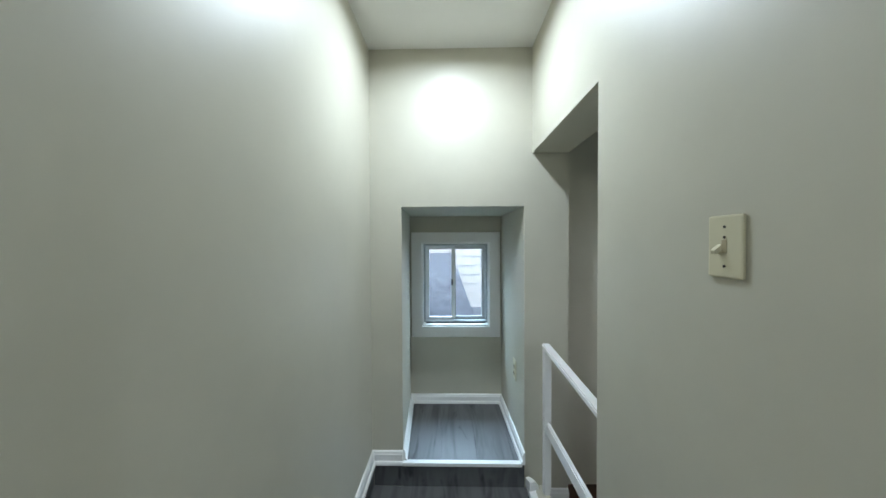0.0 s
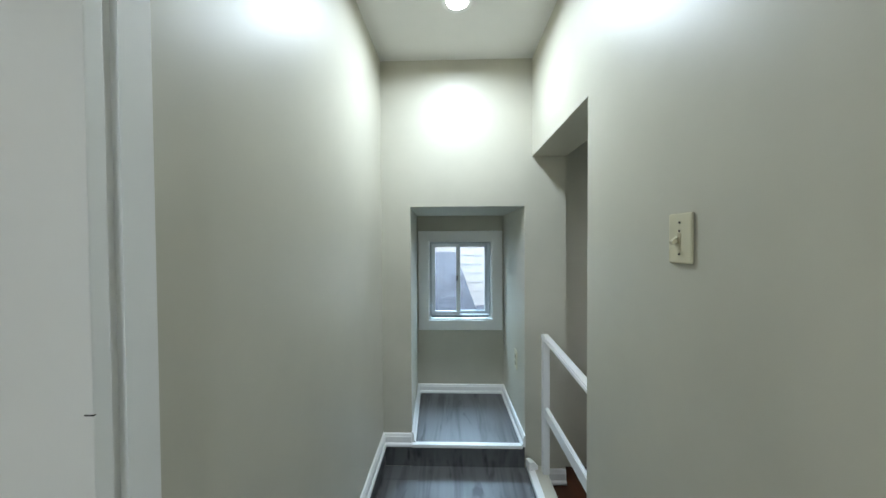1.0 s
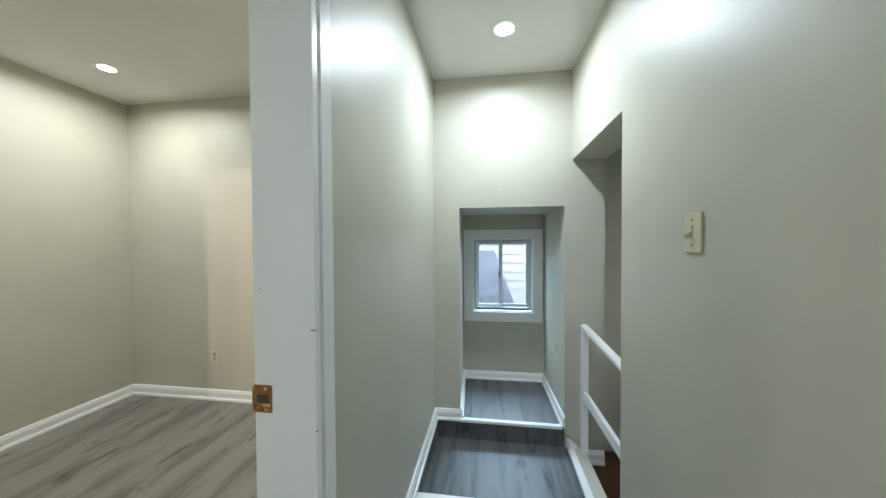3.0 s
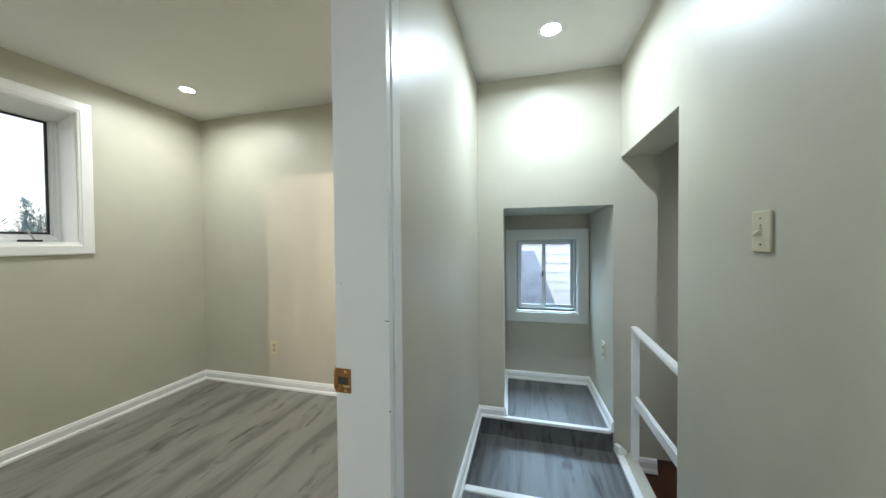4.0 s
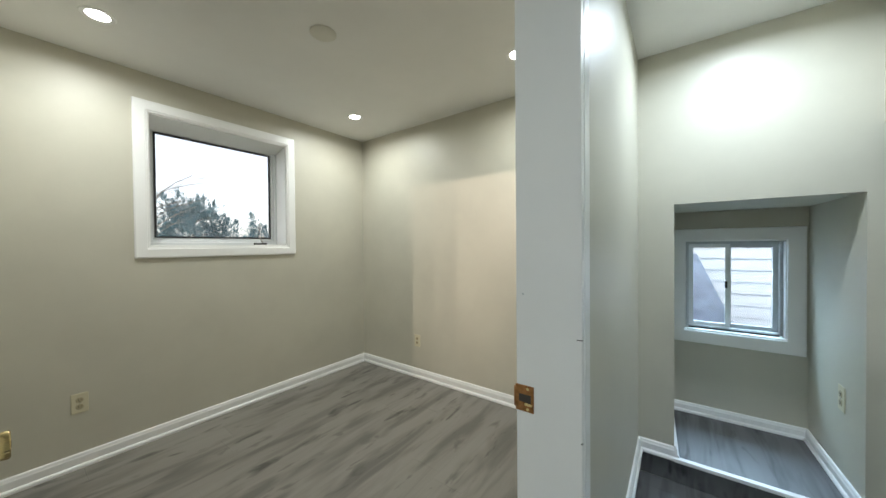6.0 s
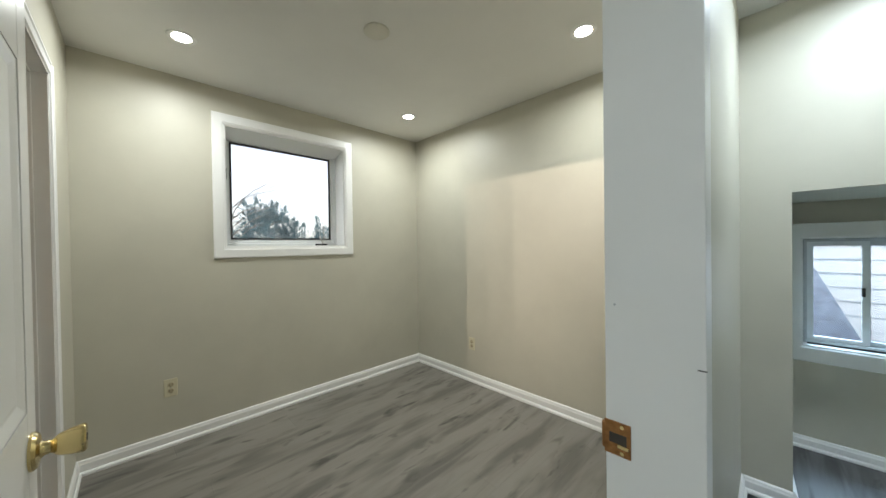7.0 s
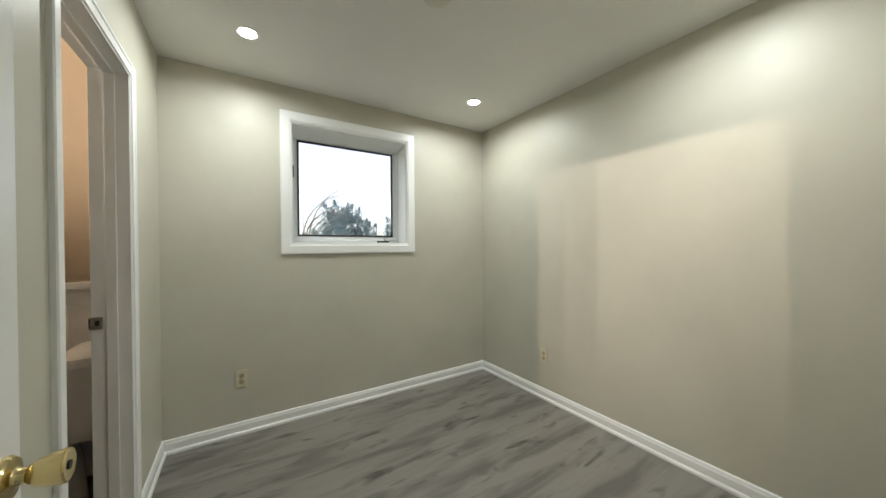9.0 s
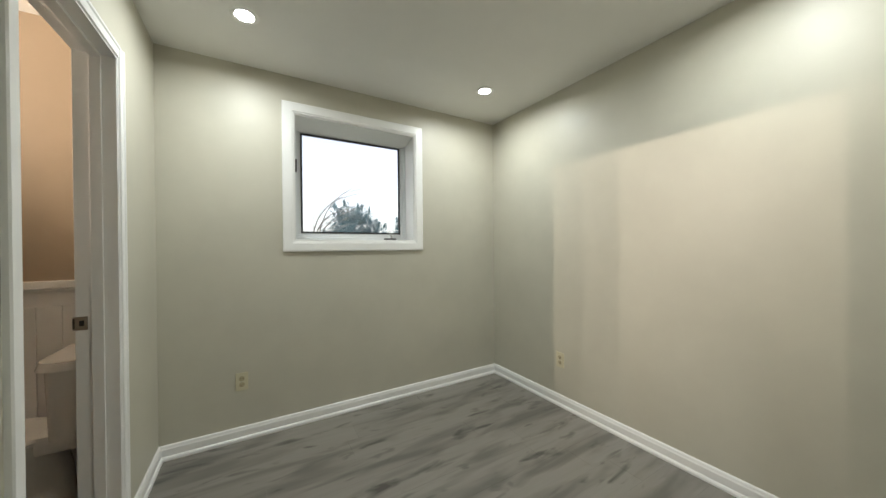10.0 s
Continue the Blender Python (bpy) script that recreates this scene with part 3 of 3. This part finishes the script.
# ---- lamps, vent, plates ----
def downlight(x, y, z, mat, power, colour, beam, label):
    lamp = thing("ceiling_light", label, "ceiling light", "recessed ceiling lights", at=(x, y, z))
    part("trim_ring", lathe(bmesh.new(), [(0.066, 0), (0.066, -0.002), (0.062, -0.005), (0.046, -0.004), (0.044, 0)], Matrix(), 40), TRIM, lamp, "", True)
    part("diffuser", lathe(bmesh.new(), [(0.043, -0.0015), (0.043, -0.0030)], Matrix(), 32), mat, lamp, "glowing white LED diffuser")
    light = bpy.data.lights.new("downlight", "AREA")
    light.shape, light.size, light.spread, light.energy, light.color = "DISK", 0.088, radians(beam), power, colour
    new("downlight_beam", light).matrix_world = pose(x, y, z - 0.008)
    return lamp


for x, y in ((-2.507, 1.424), (-2.493, -0.135), (-0.977, 1.414)):
    downlight(x, y, ROOM_H, LED, ROOM_LED, (0.95, 1.0, 0.98), 168, "round recessed LED downlight glowing in the bedroom ceiling")
# the second hall lamp is unseen, added to light the door jamb
for y, share in ((1.205, 1.0), (-1.15, 0.8)):
    downlight(0.043, y, HALL_H, HLED, HALL_LED * share, (0.85, 1.0, 1.14), 166, "round recessed LED downlight glowing in the hall ceiling")
cover = thing("ceiling_cover", "round cream blank cover plate on the ceiling", "cover plate", at=(-1.735, 0.605, ROOM_H))
part("disc", lathe(bmesh.new(), [(0.068, 0), (0.068, -0.004), (0.064, -0.007), (0.020, -0.009), (0.001, -0.009)], Matrix(), 40), COVER, cover, "", True)


def plate_body(parent, w=0.070, h=0.114):
    ring = bmesh.new()
    box(ring, -w / 2, w / 2, -0.0055, 0, -h / 2, h / 2, bevel=0.0035)
    part("cover", ring, IVORY, parent)


def outlet(x, y, z, turn, label):
    o = thing("outlet", label, "outlet", "wall outlets")
    plate_body(o)
    for dz in (-0.0195, 0.0195):
        face = part("socket", lathe(bmesh.new(), [(0.0165, 0), (0.0165, 0.002), (0.015, 0.003)], pose(0, -0.005, dz, 90, 0, 0), 20), ALMOND, o)
        part("slot", boxes((-0.0075, -0.005, -0.0088, -0.0075, dz - 0.003, dz + 0.006)), DARK, face)
        part("slot", boxes((0.005, 0.0075, -0.0088, -0.0075, dz - 0.003, dz + 0.006)), DARK, face)
        part("ground_hole", boxes((-0.002, 0.002, -0.0088, -0.0075, dz - 0.010, dz - 0.006)), DARK, face)
    part("screw", lathe(bmesh.new(), [(0.003, 0), (0.003, 0.001)], pose(0, -0.0055, 0, 90, 0, 0), 10), STEEL, o)
    o.matrix_world = pose(x, y, z, 0, 0, turn)
    return o


outlet(ROOM_W, -0.180, 0.375, 90, "ivory duplex wall outlet below the window")
outlet(-2.228, ROOM_N, 0.354, 0, "ivory duplex wall outlet above the baseboard")
side = NX1 + (NB1 - NX1) * (1.83 - HALL_N) / (NY - HALL_N)
outlet(side, 1.83, 0.560, -90, "ivory duplex wall outlet in the window niche")
switch = thing("light_switch", "ivory toggle light switch on the hall wall", "light switch")
plate_body(switch, 0.062, 0.096)
part("toggle_slot", boxes((-0.0045, 0.0045, -0.0062, -0.005, -0.010, 0.010)), ALMOND, switch)
part("toggle", prism(((0, -0.006), (0.010, -0.012), (0.012, -0.006), (0, 0.004)), 0.008, pose(-0.0045, -0.005, 0, 90, 0, -90)), IVORY, switch)
for dz in (-0.030, 0.030, 0.014):
    part("screw", lathe(bmesh.new(), [(0.0022, 0), (0.0022, 0.001)], pose(0, -0.0055, dz, 90, 0, 0), 10), BRONZE, switch)
switch.matrix_world = pose(HALL_E, 0.487, 1.284, 0, 0, -90)

# ---- bathroom ----
wains = thing("wainscot", "white painted beadboard wainscot with a cap rail", "wainscot", kind="structure")
part("cap_rail", boxes((ROOM_W, ROOM_W + 0.035, BATH_S, BATH_N, 1.035, 1.075), bevel=0.005), TRIM, wains)
part("cap_moulding", boxes((ROOM_W, ROOM_W + 0.022, BATH_S, BATH_N, 1.018, 1.035), bevel=0.004), TRIM, wains)
part("top_rail", boxes((ROOM_W, ROOM_W + 0.0125, BATH_S, BATH_N, 0.945, 1.018), bevel=0.002), TRIM, wains)
board = mesh_of(boxes((0, 0.012, 0.001, 0.0895, 0, 0.945), bevel=0.0012), "board", TRIM)
for i in range(22):
    b = new("board", board)
    b.parent, b.location = wains, (ROOM_W, BATH_S + 0.042 + i * 0.091, 0)
toilet = thing("toilet", "white porcelain toilet with a closed tank lid", "toilet", at=(-2.775, BATH_N, 0))


def rounded(w0, d0, w1, d1, h, r=0.03, n=6):
    """A rounded-rectangle block tapering from (w0, d0) below to (w1, d1) above; its back is at y = 0."""
    bm = bmesh.new()
    rings = []
    for w, d, z in ((w0, d0, 0), (w1, d1, h)):
        ring = []
        for cx, cy, a in ((w / 2 - r, -r, 0), (-w / 2 + r, -r, 90), (-w / 2 + r, -d + r, 180), (w / 2 - r, -d + r, 270)):
            for k in range(n + 1):
                s = radians(a + 90 * k / n)
                ring.append(bm.verts.new((cx + r * math.cos(s), cy + r * math.sin(s), z)))
        rings.append(ring)
    m = len(rings[0])
    for i in range(m):
        bm.faces.new((rings[0][i], rings[0][(i + 1) % m], rings[1][(i + 1) % m], rings[1][i]))
    bm.faces.new(rings[0][::-1]), bm.faces.new(rings[1])
    bmesh.ops.recalc_face_normals(bm, faces=bm.faces)
    return bm


tank = part("tank", rounded(0.405, 0.150, 0.42, 0.158, 0.305, 0.06), PORCELAIN, toilet, "", True)
tank.location = (0, -0.012, 0.415)
lid = part("tank_lid", rounded(0.45, 0.196, 0.435, 0.186, 0.036, 0.09), PORCELAIN, toilet, "", True)
lid.location = (0, -0.004, 0.720)
bowl = bmesh.new()
rows = []
for z, w, l, c in ((0, 0.10, 0.20, -0.32), (0.10, 0.09, 0.19, -0.32), (0.22, 0.12, 0.22, -0.36), (0.34, 0.18, 0.25, -0.42), (0.385, 0.185, 0.26, -0.43)):
    rows.append([bowl.verts.new((w * math.cos(2 * math.pi * i / 28), c + l * math.sin(2 * math.pi * i / 28), z)) for i in range(28)])
for a, c in zip(rows, rows[1:]):
    for i in range(28):
        bowl.faces.new((a[i], a[(i + 1) % 28], c[(i + 1) % 28], c[i]))
bowl.faces.new(rows[0][::-1]), bowl.faces.new(rows[-1])
part("bowl", bowl, PORCELAIN, toilet, "", True)
part("deck", boxes((-0.11, 0.11, -0.24, -0.03, 0.33, 0.415), bevel=0.02), PORCELAIN, toilet, "", True)
seat = bmesh.new()
lathe(seat, [(0.150, 0), (0.185, 0.003), (0.190, 0.014), (0.182, 0.026), (0.02, 0.030)], Matrix.Translation((0, -0.43, 0.386)) @ Matrix.Diagonal((1, 1.4, 1, 1)), 36)
part("seat_lid", seat, PORCELAIN, toilet, "", True)
cloth = tagged(part("cloth", rounded(0.16, 0.12, 0.13, 0.09, 0.018), CLOTH), "dark folded cloth lying on the toilet lid", "cloth")
cloth.matrix_world = pose(-2.70, BATH_N - 0.30, 0.416, 0, 0, 35)
vanity = thing("vanity_light", "bathroom bar light with three glowing warm spots", "wall light", at=(-2.66, BATH_S, 2.130))
part("backplate", boxes((-0.26, 0.26, 0, 0.03, -0.05, 0.05), bevel=0.006), STEEL, vanity)
for dx, share in ((-0.19, 1.0), (0.0, 0.6), (0.19, 1.5)):
    holder = part("socket", lathe(bmesh.new(), [(0.026, 0), (0.020, 0.06), (0.012, 0.075)], pose(dx, 0.03, 0, -90, 0, 0), 20), STEEL, vanity)
    # unseen cylinder added to keep bulb light off ceiling, wainscot and toilet
    part("beam_baffle", lathe(bmesh.new(), [(0.044, 0), (0.044, 0.140), (0.041, 0.140), (0.041, 0.008)], pose(dx, 0.100, 0, -90, 0, 0), 28), BRONZE, holder, "dark cylinder added to narrow the beam, open at the front", True)
    s = bmesh.new()
    bmesh.ops.create_uvsphere(s, u_segments=20, v_segments=12, radius=0.014, matrix=Matrix.Translation((dx, 0.126, 0)))
    part("bulb", s, BULB, holder, "glowing round bulb", True)
    light = bpy.data.lights.new("bulb_light", "POINT")
    light.energy, light.color, light.shadow_soft_size = BATH_BULB * share, (1.0, 0.83, 0.68), 0.012
    new("bulb_light", light).matrix_world = pose(-2.66 + dx, BATH_S + 0.158, 2.130)

# ---- outdoors ----
gm = bmesh.new()
bmesh.ops.create_grid(gm, x_segments=8, y_segments=8, size=600, matrix=Matrix.Translation((0, 0, -3.2)))
structure("ground", gm, GRASS, "dull winter lawn reaching the horizon", "ground")


def limb(bm, a, b, r0, r1, n=7):
    a, b = Vector(a), Vector(b)
    m = Matrix.Translation(a) @ (b - a).to_track_quat("Z", "Y").to_matrix().to_4x4()
    lathe(bm, [(r0, 0), (r1, (b - a).length)], m, n)


def pine(x, y, base, height, width, seed, tufts, label):
    """A trunk, rising limbs, and at the limbs' ends upright tufts of needle sprays that taper to a point."""
    rnd = random.Random(seed)
    tree = thing("pine_tree", label, "tree", at=(x, y, base))
    bm = bmesh.new()
    limb(bm, (0, 0, 0), (0.1, 0, height * 0.9), 0.22, 0.04)
    verts, faces = [], []
    for i in range(tufts):
        up = i / tufts
        h = height * (0.45 + 0.42 * up)
        a = rnd.uniform(0, 2 * math.pi)
        reach = width / 2 * (1 - 0.75 * up ** 1.4) * rnd.uniform(0.35, 1.08)
        root = Vector((reach * math.cos(a), reach * math.sin(a), h + rnd.uniform(-0.1, 0.25)))
        limb(bm, (0, 0, h - 0.25 * reach), root, 0.05, 0.015, 5)
        tall = rnd.uniform(0.45, 1.3) * (0.9 + 0.3 * up)
        lean = Vector((0.35 * math.cos(a), 0.35 * math.sin(a), 1)).normalized()
        for k in range(150):
            f = rnd.random() ** 1.3
            spread = 0.38 * (1 - f) + 0.03
            p = root + lean * (f * tall - 0.2) + Vector((rnd.gauss(0, spread), rnd.gauss(0, spread), rnd.gauss(0, 0.05)))
            u = (p - root - lean * (f * tall - 0.5) + Vector((0, 0, 0.25))).normalized()
            w = u.orthogonal().normalized() * 0.028
            n, ln = len(verts), rnd.uniform(0.12, 0.24)
            verts += [p - w, p + w, p + u * ln + w * 0.25, p + u * ln - w * 0.25]
            faces.append((n, n + 1, n + 2, n + 3))
    part("trunk", bm, BARK, tree)
    me = bpy.data.meshes.new("crown")
    me.from_pydata(verts, [], faces)
    me.materials.append(FOLIAGE)
    new("crown", me).parent = tree
    return tree


pine(-24.0, 6.3, -3.2, 7.7, 5.6, 3, 62, "dark green pine tree behind the house")
pine(-29.0, 12.3, -3.2, 7.2, 2.6, 8, 13, "small thin pine tree farther off")


def bare_tree(x, y, base, seed, label):
    """A leafless tree: limbs that rise and arch over, each with finer twigs."""
    rnd = random.Random(seed)
    tree = thing("bare_tree", label, "tree", at=(x, y, base))
    trunk = bmesh.new()
    limb(trunk, (0, 0, 0), (0, 0, 4.5), 0.16, 0.09, 8)
    trunk_ob = part("trunk", trunk, BARK, tree)

    def grow(bm, p, way, arch, r, length, depth):
        for k in range(6):
            q = p + way * (length / 6)
            limb(bm, p, q, r, r * 0.84, 6)
            p, r = q, r * 0.84
            way = (way + arch + Vector((rnd.gauss(0, 0.07), rnd.gauss(0, 0.07), rnd.gauss(0, 0.05)))).normalized()
            if depth and k > 0:
                off = Vector((rnd.gauss(0, 0.4), rnd.uniform(-0.5, 0.8), rnd.uniform(0.0, 0.6)))
                grow(bm, p, (way * 0.8 + off).normalized(), arch * 0.6, r * 0.55, length * 0.42, depth - 1)

    for way, arch, r, length in (((0.1, -0.15, 1.0), 0.26, 0.065, 3.3), ((0.0, 0.30, 0.95), 0.20, 0.060, 2.7), ((0.2, -0.35, 0.9), 0.20, 0.05, 3.4),
                                 ((-0.2, 0.1, 1.0), 0.16, 0.055, 4.4), ((0.1, 0.5, 0.8), 0.10, 0.045, 2.2), ((-0.1, 0.2, 1.0), 0.22, 0.05, 3.8)):
        bm = bmesh.new()
        grow(bm, Vector((0, 0, 4.3)), Vector(way).normalized(), Vector((0, 1.4 * arch, -0.03)), 0.8 * r, length, 2)
        part("branch", bm, BARK, trunk_ob)
    return tree


bare_tree(-18.0, 2.75, -3.2, 5, "leafless grey tree with thin arching branches")

house = thing("neighbour_house", "white sided house next door with a shingled lower roof", "house")
HY = 7.0
sid = 0.20
lap = mesh_of(prism(((0, 0), (-0.038, 0.0), (-0.006, sid), (0, sid)), 12.0, Matrix(((0, 0, 1, -6.0), (1, 0, 0, 0), (0, 1, 0, 0), (0, 0, 0, 1)))), "siding_board", SIDING)
wall = part("wall", boxes((-6, 6, HY, HY + 0.2, -3.2, 5.0)), SIDING, house)
for i in range(30):
    b = new("siding_board", lap)
    b.parent, b.location = wall, (0, HY, -1.0 + i * sid)
roof = part("roof", prism(((-5.5, 0), (0.55, 0), (0.10, 2.62), (-5.5, 2.62)), 0.06, pose(0, 4.40, -0.30, math.degrees(math.atan(0.55)), 0, 0)), SHINGLE, house, "purple-grey shingled lower roof")
for i in range(18):
    yy = 4.42 + i * 0.128
    zz = -0.22 + (yy - 4.40) * 0.55
    x1 = 0.54 - i * 0.0255
    part("shingle_course", prism(((-5.5, 0), (x1, 0), (x1 - 0.025, 0.15), (-5.5, 0.15)), 0.024, pose(0, yy, zz, math.degrees(math.atan(0.55)), 0, 0)), SHINGLE, roof)
part("side_roof", boxes((0.30, 4.0, 4.6, HY, -0.5, -0.12)), SHINGLE, house)
part("gutter", boxes((0.30, 4.0, 4.50, 4.6, -0.14, -0.07), bevel=0.01), SIDING, house, "white gutter")
part("lower_wall", boxes((-5.4, 3.9, 4.7, HY, -3.2, -0.35)), SIDING, house)

# ---- floor planks, last ----
plank_cache = {}


def plank(floor, x0, x1, y0, y1, z, mat, thick=0.012):
    w, l = round(x1 - x0 - 0.0004, 4), round(y1 - y0 - 0.0004, 4)
    if (w, l, mat.name) not in plank_cache:
        c = 0.0004
        bm = bmesh.new()
        rows = [[bm.verts.new((sx * (w / 2 - i), sy * (l / 2 - i), zz)) for sx, sy in ((-1, -1), (1, -1), (1, 1), (-1, 1))] for i, zz in ((0, -thick), (0, -c), (c, 0))]
        for a, b in zip(rows, rows[1:]):
            for i in range(4):
                bm.faces.new((a[i], a[(i + 1) % 4], b[(i + 1) % 4], b[i]))
        bm.faces.new(rows[-1])
        bmesh.ops.recalc_face_normals(bm, faces=bm.faces)
        plank_cache[w, l, mat.name] = mesh_of(bm, "plank", mat)
    ob = new("plank", plank_cache[w, l, mat.name])
    ob.parent, ob.location = floor, ((x0 + x1) / 2, (y0 + y1) / 2, z)


def lay(floor, x0, x1, y0, y1, z, width, seed, mat):
    rnd = random.Random(seed)
    x = x0
    while x < x1 - 0.004:
        xe = min(x + width, x1)
        y = y0
        ye = y0 + rnd.uniform(0.3, 1.2)
        while y < y1 - 0.004:
            if y1 - ye < 0.1:
                ye = y1
            plank(floor, x, xe, y, min(ye, y1), z, mat)
            y, ye = ye, ye + 1.21
        x = xe


lay(floor_room, ROOM_W, ROOM_E, ROOM_S, ROOM_N, 0.0, 0.192, 1, FLOOR)
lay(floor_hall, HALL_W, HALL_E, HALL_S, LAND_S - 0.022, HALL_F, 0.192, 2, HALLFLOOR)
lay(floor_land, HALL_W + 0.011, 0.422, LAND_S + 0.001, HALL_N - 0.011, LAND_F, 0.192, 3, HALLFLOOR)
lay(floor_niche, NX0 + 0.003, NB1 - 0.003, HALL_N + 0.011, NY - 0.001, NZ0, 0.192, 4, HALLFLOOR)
